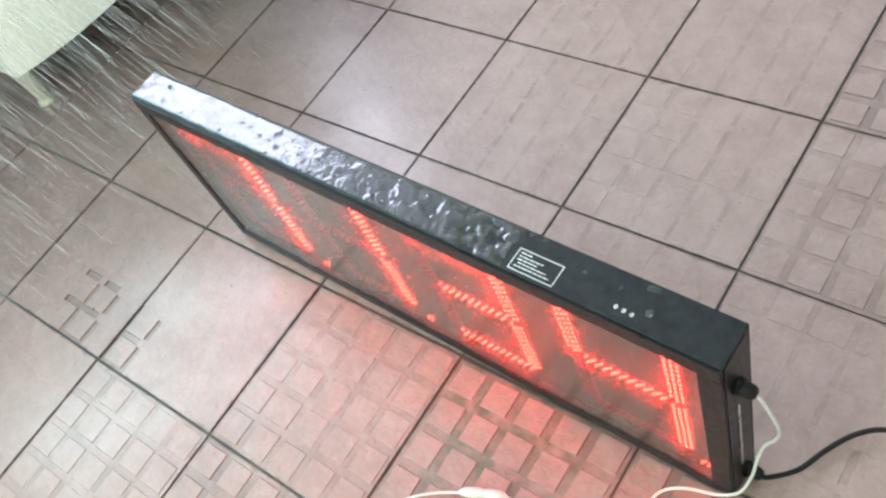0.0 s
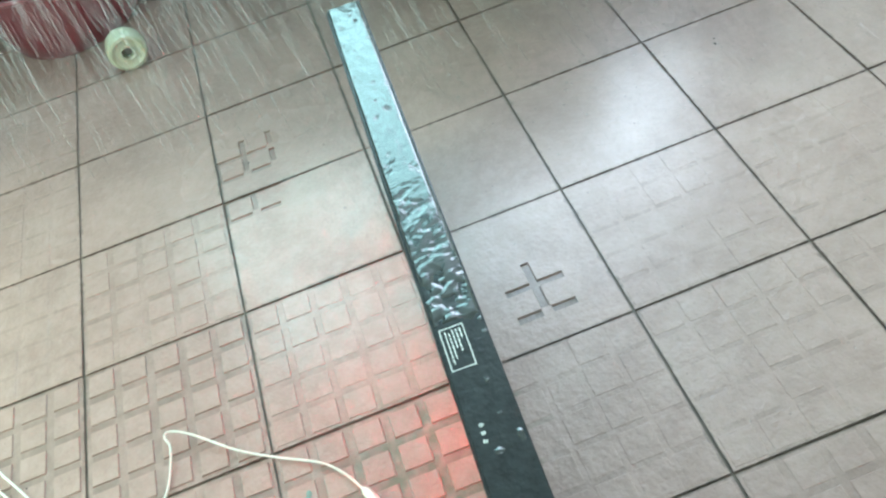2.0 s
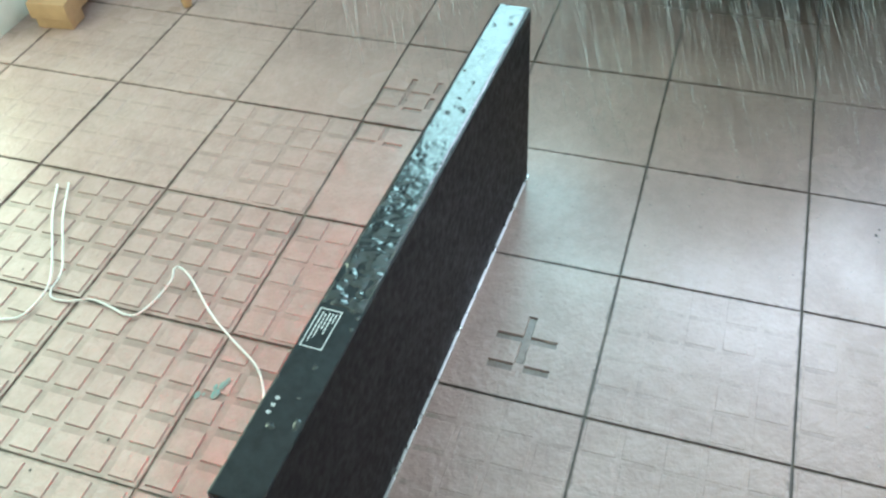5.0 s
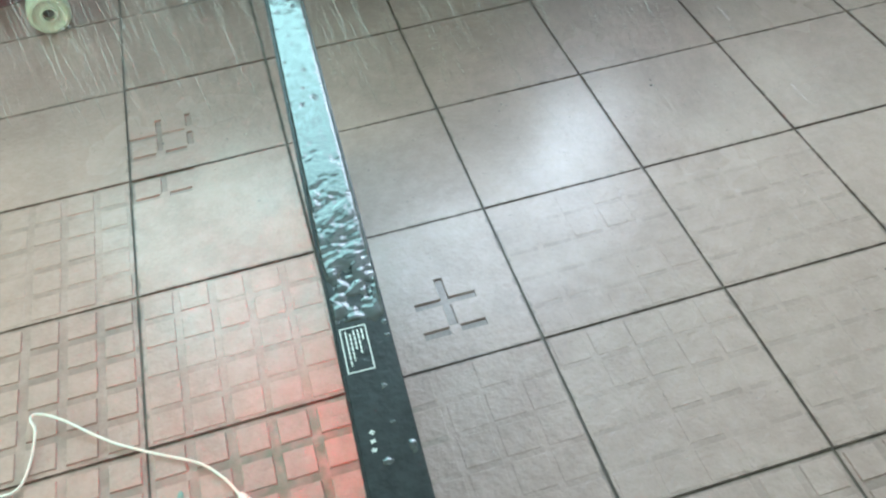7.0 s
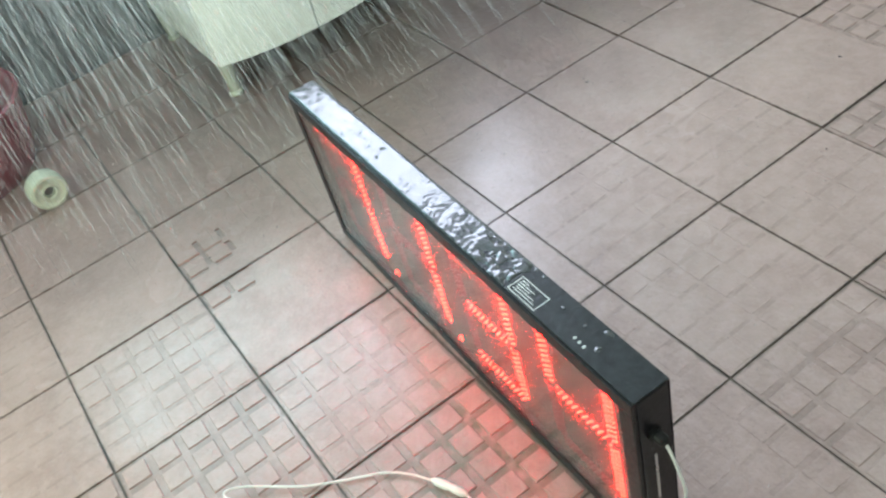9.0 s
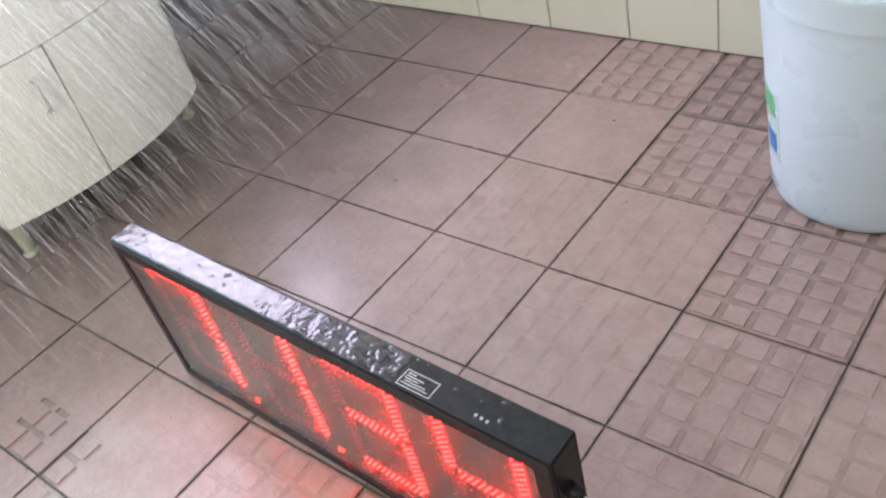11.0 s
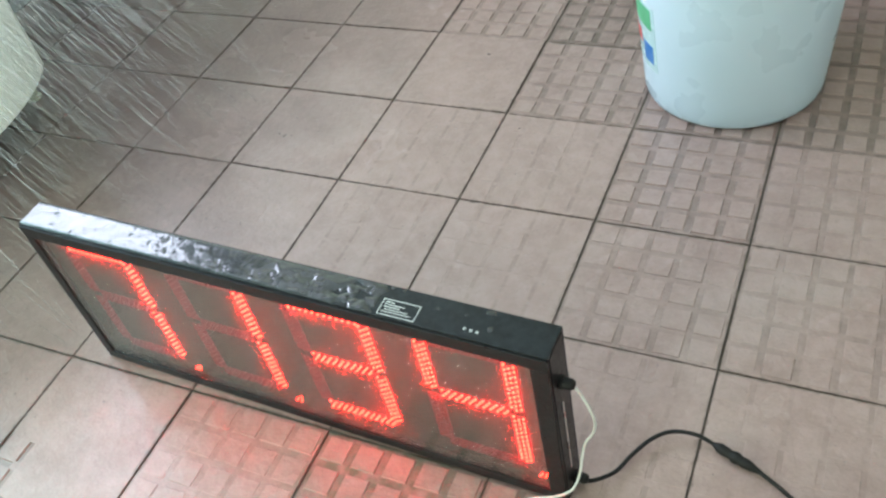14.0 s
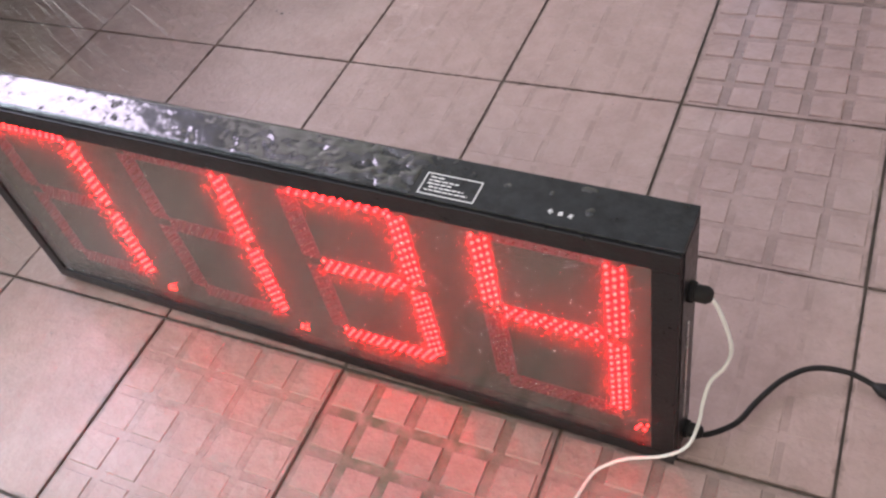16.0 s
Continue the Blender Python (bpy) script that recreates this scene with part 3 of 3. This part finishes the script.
def build_bin():
    tub = thing("plastic_bucket", pose(0.474, 0.513, 0), "tall pale blue plastic bucket with rolled rim and coloured sticker", "bucket")
    h = 0.52
    def r(z):
        return 0.193 + 0.076 * z
    prof = [(0.02, 0.006), (0.171, 0.006), (0.174, 0.0), (0.184, 0.0), (0.19, 0.005), (0.194, 0.016)]
    prof += [(r(z), z) for z in (0.06, 0.12, 0.2, 0.3, 0.44)]
    prof += [(r(0.45) + 0.002, 0.45), (r(0.45) + 0.01, 0.454), (r(0.45) + 0.012, 0.462), (r(0.47) + 0.012, 0.5), (r(0.47) + 0.017, 0.512), (r(0.47) + 0.015, h), (r(0.47) + 0.006, h + 0.002), (r(0.47) - 0.002, h - 0.006)]
    prof += [(r(z) - 0.004, z) for z in (0.47, 0.3, 0.15, 0.03)] + [(0.17, 0.014), (0.02, 0.012)]
    part("shell", lathe(prof, 72), M_BIN, tub)
    # sticker bent round the wall
    rows = ((0.1, 0.262, -2.9, -2.3, 0.0006, M_FILM, "backing"), (0.205, 0.255, -2.84, -2.36, 0.0012, M_GREEN, "print_patch"), (0.15, 0.182, -2.88, -2.62, 0.0012, M_REDP, "print_patch"), (0.118, 0.165, -2.56, -2.36, 0.0012, M_BLUE, "print_patch"))
    for za, zb, a0, a1, out, mat, name in rows:
        bm = bmesh.new()
        cols = [[bm.verts.new(((r(z) + o) * math.cos(a), (r(z) + o) * math.sin(a), z)) for z, o in ((za, out), (zb, out), (zb, -0.001), (za, -0.001))] for a in np.linspace(a0, a1, 7)]
        for p, q in zip(cols, cols[1:]):
            for k in range(4):
                bm.faces.new((p[k], p[(k + 1) % 4], q[(k + 1) % 4], q[k]))
        bm.faces.new(cols[0])
        bm.faces.new(cols[-1][::-1])
        part(name, bm, mat, tub, "coloured printed sticker")
    for a in (-1.02, -1.02 + math.pi):
        part("handle_lug", box(-0.008, 0.012, -0.022, 0.022, -0.016, 0.016, 0.004), M_BIN, tub, m=pose((r(0.43) + 0.004) * math.cos(a), (r(0.43) + 0.004) * math.sin(a), 0.432, 0, 0, math.degrees(a)))
    arc = []
    for k in range(25):
        u = math.pi * k / 24
        d = Vector((math.cos(-1.02), math.sin(-1.02), 0))
        s = Vector((-d.y, d.x, 0))
        d = d * 1.02
        arc.append(d * 0.245 * math.cos(u) + s * 0.25 * math.sin(u) + Vector((0, 0, 0.434 + 0.012 * math.sin(u))))
    part("bail_handle", tube(arc, 0.0025, 8), M_STEEL, tub, "thin steel wire handle resting down")


build_bin()

# ---- the washstand ----


def bow(y):
    """The bowed front's x at y."""
    if y < -0.22:
        return -1.178 - 0.062 * ((y + 0.22) / 0.296) ** 2
    u = min((y + 0.22) / 0.41, 1.0)
    return -1.178 - 0.13 * u ** 2.6 - (0.2 * max(0, u - 0.93) / 0.07 * 0.25)


def curved_panel(y0, y1, z0, z1, out, thick):
    bm = bmesh.new()
    cols = [[bm.verts.new((bow(y) + o, y, z)) for z, o in ((z0, out), (z1, out), (z1, out - thick), (z0, out - thick))] for y in np.linspace(y0, y1, 20)]
    for p, q in zip(cols, cols[1:]):
        for k in range(4):
            bm.faces.new((p[k], p[(k + 1) % 4], q[(k + 1) % 4], q[k]))
    bm.faces.new(cols[0])
    bm.faces.new(cols[-1][::-1])
    return bm


def build_washstand():
    stand = thing("washstand_cabinet", Matrix(), "white bow-fronted washstand cabinet on short legs, wet with spray", "cabinet")
    bm = bmesh.new()
    ys = np.linspace(-0.516, 0.187, 24)
    low = [bm.verts.new((bow(y) - 0.02, y, 0.1)) for y in ys] + [bm.verts.new((X0, 0.187, 0.1)), bm.verts.new((X0, -0.516, 0.1))]
    face = bm.faces.new(low)
    got = bmesh.ops.extrude_face_region(bm, geom=[face])
    bmesh.ops.translate(bm, verts=[g for g in got["geom"] if isinstance(g, bmesh.types.BMVert)], vec=(0, 0, 0.68))
    part("carcass", bm, M_CAB, stand)
    g = 0.0028
    for y0, y1, z0, z1, ha, hb in ((-0.514, -0.235 - g, 0.101, 0.472, -0.3, 0.37), (-0.235 + g, 0.185, 0.101, 0.472, 0, 0), (-0.514, 0.185, 0.4755, 0.775, 0, 0)):
        tall = z1 - z0
        door = part("door" if z1 < 0.5 else "drawer_front", curved_panel(y0, y1, z0, z1, 0.0, 0.019), M_CAB, stand)
        bar = [(bow(ha) + 0.004, ha, hb - 0.042), (bow(ha) + 0.022, ha, hb - 0.036), (bow(ha) + 0.024, ha, hb), (bow(ha) + 0.022, ha, hb + 0.036), (bow(ha) + 0.004, ha, hb + 0.042)]
        if z1 > 0.5:
            bar = [(x, ha + (z - hb), hb) for x, _, z in bar]
        if hb:
            part("handle", tube(glide(bar, 5), 0.0035, 8), M_STEEL, door, "slim grey metal handle")
    part("top", curved_panel(-0.53, 0.19, 0.781, 0.81, 0.015, 0.6), M_CAB, stand)
    for x, y in ((-1.262, -0.495), (-1.36, 0.13), (-1.74, -0.495), (-1.74, 0.13)):
        leg = part("leg", lathe([(0.008, 0), (0.02, 0.0), (0.021, 0.006), (0.014, 0.012), (0.016, 0.03), (0.02, 0.085), (0.024, 0.1), (0.01, 0.1)], 20), M_CREAM, stand, m=pose(x, y, 0))


build_washstand()

# ---- things along the far side ----


def build_spool():
    roll = thing("plastic_spool", pose(-1.2, -1.045, 0.0475, 0, 90, 8), "round cream plastic spool lying on its rim on the floor", "spool")
    part("rim", lathe([(0.014, -0.04), (0.042, -0.04), (0.046, -0.036), (0.0475, -0.026), (0.0475, 0.005), (0.044, 0.012), (0.038, 0.014), (0.033, 0.011), (0.025, 0.008), (0.019, 0.009), (0.017, 0.012), (0.014, 0.01), (0.0135, -0.026), (0.011, -0.04)], 40), M_CREAM, roll)
    # solid dark plug painted as the shade inside the hole
    part("core", lathe([(0.003, -0.026), (0.013, -0.026), (0.013, -0.004), (0.003, -0.004)], 20), M_HOLE_SHADE, roll, "dark plug for the shade inside the hollow core")


def build_pole():
    # orange upright; its upper length and lean to the wall are added
    pole = thing("wooden_pole", Matrix(), "orange varnished wooden pole leaning on the wall", "broom handle")
    foot, way = Vector((-0.934, -1.507, 0.0)), Vector((-0.2, -0.265, 1.0))
    run = [foot + way * z for z in (0.0, 0.012, 0.02, 0.4, 0.8, 1.2, 1.42, 1.43)]
    part("shaft", tube(run[1:], 0.012, 14, radii=[0.0115, 0.0122, 0.012, 0.0124, 0.012, 0.0115, 0.007]), M_ORANGE, pole)
    part("tip", tube(run[:3], 0.0148, 14, radii=[0.0105, 0.013, 0.013]), M_WOOD, pole, "worn bare end")


def build_crate():
    crate = thing("wooden_block", pose(-0.9, -1.8, 0, 0, 0, 6), "worn wooden plank block with a yellow strip lying by the wall", "wooden block")
    part("plank", box(-0.16, 0.15, -0.05, 0.055, 0.03, 0.075, 0.006), M_WOOD, crate)
    for x in (-0.12, 0.11):
        part("foot", box(x - 0.03, x + 0.03, -0.045, 0.05, 0, 0.03, 0.003), M_WOOD, crate)
    part("strip", box(-0.02, 0.01, -0.0506, 0.0556, 0.029, 0.0762, 0.001), M_YELLOW, crate, "strip of yellow tape")


def build_basin():
    tub = thing("wash_basin", pose(-1.53, -1.19, 0), "dark maroon plastic wash basin standing on the wet floor", "basin")
    part("bowl", lathe([(0.02, 0.008), (0.15, 0.008), (0.155, 0.0), (0.165, 0.0), (0.172, 0.008), (0.19, 0.06), (0.205, 0.12), (0.222, 0.2), (0.218, 0.2), (0.2, 0.12), (0.185, 0.06), (0.165, 0.014), (0.02, 0.014)], 56), M_MAROON, tub)
    rim = [Vector((0.224 * math.cos(u), 0.224 * math.sin(u), 0.202)) for u in np.linspace(0, 6.283, 57)]
    part("rim", tube(rim, 0.007, 8), M_MAROON, tub, "rolled maroon rim")


build_basin()
build_spool()
build_pole()
build_crate()

# ---- falling water ----


def build_spray():
    rng = random.Random(11)
    bm = bmesh.new()
    head = Vector((-0.72, -0.95, 2.4))
    for _ in range(13500):
        # fanning out from a shower head high over the floor
        a, q = rng.uniform(0, 6.283), rng.random() ** 0.55
        foot = Vector((-1.08 + 0.5 * q * math.cos(a), max(-1.55, -0.25 + 1.25 * q * math.sin(a)), 0))
        way = (foot - head + Vector((rng.gauss(0, 0.12), rng.gauss(0, 0.12), 0))).normalized()
        p = foot - way * rng.uniform(0.02, 1.3)
        if foot.y > 0.86 or p.y < -1.8:
            continue
        if p.z < 0.37 and abs(p.y + 0.567) < 0.05 and p.x > -0.56:
            continue
        if p.x < bow(max(-0.516, min(0.187, p.y))) + 0.01 and p.z < 0.82 and -0.54 < p.y < 0.2:
            continue
        length, r = rng.uniform(0.06, 0.3), 0.00025 + 0.00055 * rng.random() ** 2
        q2 = p - way * length
        side = way.cross(Vector((0.3, 1, 0.1))).normalized()
        up = way.cross(side)
        ring = [bm.verts.new(p + r * (math.cos(k * 2.094) * side + math.sin(k * 2.094) * up)) for k in range(3)]
        tip, tail = bm.verts.new(p + way * length * 0.12), bm.verts.new(q2)
        for k in range(3):
            bm.faces.new((ring[k], ring[(k + 1) % 3], tip))
            bm.faces.new((ring[(k + 1) % 3], ring[k], tail))
    for _ in range(260):
        p = Vector((rng.gauss(-0.85, 0.3), rng.gauss(-0.15, 0.4), 0.002))
        if -1.7 < p.x < -0.35 and abs(p.y + 0.57) > 0.06:
            dome(bm, (p.x, p.y, 0.001), rng.uniform(0.001, 0.003), 0.6, 6)
    for _ in range(420):
        p = Vector((rng.uniform(-0.9, 0.9), rng.uniform(-0.5, 0.8), 0))
        if math.hypot(p.x - 0.48, p.y - 0.513) > 0.2:
            dome(bm, (p.x, p.y, -0.0002), rng.uniform(0.0008, 0.0021), 0.5, 6)
    ob = part("water_spray", bm, M_SPRAY)
    ob.visible_shadow = False
    tagged(ob, "fine streaks of shower water falling onto the floor", "water", kind="stuff")


build_spray()

# ---- small marks on the floor ----


def build_speck(x, y, s, mat, label):
    bm = bmesh.new()
    dome(bm, (0, 0, 0), s, 0.12, 7, "z", 0.6)
    speck = part("speck", bm, mat, m=pose(x, y, 0.0004, 0, 0, 30 * s))
    tagged(speck, label, "speck")


for x, y, s in ((-0.032, -1.343, 0.003), (-0.112, -1.299, 0.0025), (0.319, -1.07, 0.003), (0.24, -0.985, 0.0035), (-0.514, 0.116, 0.004), (-0.53, 0.122, 0.003), (-0.128, 0.52, 0.005), (-0.69, -0.832, 0.003), (0.05, 0.25, 0.003)):
    build_speck(x, y, s, M_RUBBER, "tiny dark speck of grit on the tiles")
for x, y, s in ((0.118, -0.866, 0.011), (0.1, -0.862, 0.009), (0.09, -0.858, 0.007), (0.106, -0.872, 0.006), (0.128, -0.893, 0.008), (0.124, -0.884, 0.004)):
    build_speck(x, y, s, M_TEAL, "small teal paint stain on the tiles")

# ---- tiles ----
GAP = 0.0023


def tile_mesh(name, depth, seed, share=1.0, groove=None, g=0.0068, centre=None, cut=0.0, keep=None, slope=0.0012, wear=0.0, dash=None, face=None):
    """One floor tile: a slab with five by five raised squares. share: how many grooves are left; the rest is worn or filled flush."""
    rng = random.Random(seed)
    bm = bmesh.new()
    h = 0.15 - GAP
    base = [(-h, -h), (h, -h), (h, h), (-h, h)]
    lo = [bm.verts.new((x, y, -0.012)) for x, y in base]
    hi = [bm.verts.new((x, y, -depth)) for x, y in base]
    for k in range(4):
        bm.faces.new((lo[k], lo[(k + 1) % 4], hi[(k + 1) % 4], hi[k]))
    bm.faces.new(hi).material_index = 1
    pitch = 2 * h / 5
    cx0, cy0 = centre or (rng.uniform(-0.11, 0.11), rng.uniform(-0.11, 0.11))
    # a groove on a cell's side is open or filled; neighbours agree
    def open_at(kind, a, b):
        x, y = (-h + pitch * a, -h + pitch * (b + 0.5)) if kind == "v" else (-h + pitch * (a + 0.5), -h + pitch * b)
        d = math.hypot(x - cx0, y - cy0)
        return "%s%d%d" % (kind, a, b) in keep if keep else share >= 1 or d < share
    vert = {(a, b): open_at("v", a, b) for a in range(6) for b in range(5)}
    flat = {(a, b): open_at("h", a, b) for a in range(5) for b in range(6)}
    for a in range(5):
        for b in range(5):
            x0, x1, y0, y1 = -h + pitch * a, -h + pitch * (a + 1), -h + pitch * b, -h + pitch * (b + 1)
            j = rng.uniform(-0.0008, 0.0008)
            left, right_, low, high = vert[a, b], vert[a + 1, b], flat[a, b], flat[a, b + 1]
            foot = [x0 + (g + j if left else 0), x1 - (g - j if right_ else 0), y0 + (g + j if low else 0), y1 - (g - j if high else 0)]
            k1 = slope
            worn = depth * wear * min(1, max(0, 0.5 + 1.6 * noise.noise(Vector((0.55 * a, 0.55 * b, seed * 3.7)))))
            cap = [foot[0] + (k1 if left else 0), foot[1] - (k1 if right_ else 0), foot[2] + (k1 if low else 0), foot[3] - (k1 if high else 0)]
            f = [bm.verts.new((foot[u], foot[v], -depth)) for u, v in ((0, 2), (1, 2), (1, 3), (0, 3))]
            c = [bm.verts.new((cap[u], cap[v], -worn)) for u, v in ((0, 2), (1, 2), (1, 3), (0, 3))]
            bm.faces.new(c)
            for k, there in enumerate((low, right_, high, left)):
                if there:
                    bm.faces.new((f[k], f[(k + 1) % 4], c[(k + 1) % 4], c[k]))
    # dark dashes along y paint the shade in grooves that cross the window light
    if share >= 1:
        for a in range(1, 5):
            for b in range(5):
                x, y, o = -h + pitch * a, -h + pitch * (b + 0.5), pitch / 2 - g - 0.001
                w = g * rng.uniform(0.8, 0.98)
                u = rng.uniform(-0.002, 0.002)
                bm.faces.new([bm.verts.new((x + p, y + q + u, 0.00025 - depth)) for p, q in ((-w, -o), (w, -o), (w, o), (-w, o))]).material_index = 2
    if cut:
        # silted crossings, all but the one in the middle of the patch, leave the grooves as separate dashes
        for a in range(6):
            for b in range(6):
                x, y = -h + pitch * a, -h + pitch * b
                if math.hypot(x - cx0, y - cy0) > 0.025 and abs(x) < h - 0.01 and abs(y) < h - 0.01:
                    box(x - cut, x + cut, y - cut, y + cut, -depth, 0.0001, bm=bm)
    return mesh_of(name, bm, face or M_TILE, groove or M_GROOVE, dash or M_GROOVE)


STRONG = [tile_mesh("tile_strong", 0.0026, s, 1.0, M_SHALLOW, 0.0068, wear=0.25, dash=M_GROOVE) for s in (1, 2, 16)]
DEEP_CUT = [tile_mesh("tile_deep", 0.0032, s, 1.0, M_GROOVE, 0.0074, wear=0.2, dash=M_DASH) for s in (21, 22)]
# faces darker by grime and by the wall corner's shade put into them
GRIMY_SHADED = [tile_mesh("tile_grimy_shaded", 0.0032, s, 1.0, M_DASH, 0.0074, wear=0.2, dash=M_SILT_SHADE, face=M_SHALLOW) for s in (23, 24)]
MEDIUM = [tile_mesh("tile_medium", 0.0016, s, 1.0, M_FAINT, 0.0058, slope=0.001, wear=0.6, dash=M_SHALLOW) for s in (3, 4, 11, 17)]
SOFT = [tile_mesh("tile_soft", 0.0007, s, 1.0, M_TILE, 0.0045, slope=0.0008, wear=0.8, dash=M_FAINT) for s in (12, 13, 14, 15)]
WORN = [tile_mesh("tile_worn", 0.0005, s, 0.03, M_TILE, 0.003) for s in (8, 9, 10)]
# three tiles keep an open patch of the pattern
PATCHY = {(-1, -2): tile_mesh("tile_patchy", 0.0036, 5, 0.06, M_SILT_SHADE, 0.0062, (0.029, 0.029), 0.009, {"h23", "h33", "v32", "v33", "v42", "v43"}),
          (-3, -3): tile_mesh("tile_patchy", 0.003, 6, 0.07, M_GROOVE, 0.005, (0.04, -0.085), cut=0.009),
          (-2, -3): tile_mesh("tile_patchy", 0.003, 7, 0.06, M_GROOVE, 0.005, (-0.125, -0.105), cut=0.009)}


def tile_kind(i, j, rng):
    """How much of the relief is left, by place: trodden smooth in the middle."""
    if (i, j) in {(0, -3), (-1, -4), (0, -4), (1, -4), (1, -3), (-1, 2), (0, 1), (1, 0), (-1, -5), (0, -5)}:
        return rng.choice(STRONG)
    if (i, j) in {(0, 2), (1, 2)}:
        return rng.choice(GRIMY_SHADED)
    if (i, j) in {(1, 1), (2, 1), (2, 2)}:
        return rng.choice(DEEP_CUT)
    if (i, j) in PATCHY:
        return PATCHY[i, j]
    if (i, j) in {(-2, -4), (-1, -3), (2, 0), (2, -1), (1, -1)} or i >= 3:
        return rng.choice(MEDIUM)
    if (i, j) in {(0, 0), (0, -1), (-1, -1), (0, -2), (1, -2), (2, -2), (-1, 0)} or j <= -5:
        return rng.choice(SOFT)
    return rng.choice(WORN)


rng = random.Random(3)
for i in range(-6, 6):
    for j in range(-7, 3):
        x, y = 0.3 * i + 0.15, 0.3 * j + 0.15
        if y + 0.15 < Y0 + 0.02:
            continue
        tile = new("floor_tile", tile_kind(i, j, rng))
        tile.parent = floor
        tile.matrix_basis = pose(x + rng.uniform(-0.0005, 0.0005), y + rng.uniform(-0.0005, 0.0005), rng.uniform(-0.0009, -0.0003), rng.uniform(-0.26, 0.26), rng.uniform(-0.26, 0.26), (0 if (i, j) in PATCHY else 180 * rng.randrange(2)) + rng.uniform(-0.22, 0.22))

wall_tile = mesh_of("wall_tile", box(-0.1268, 0.1268, -0.008, 0.0, 0.0015, 0.3285, 0.0012, seg=1), M_WALL)
for k in range(-7, 8):
    for row in range(7):
        x = -0.02 + 0.1285 + 0.257 * k
        if X0 < x - 0.12 and x + 0.12 < X1:
            tile = new("wall_tile", wall_tile)
            tile.parent = wall_north
            tile.matrix_basis = pose(x, Y1 + 0.0075 + rng.uniform(-0.0004, 0.0004), 0.33 * row + 0.002)
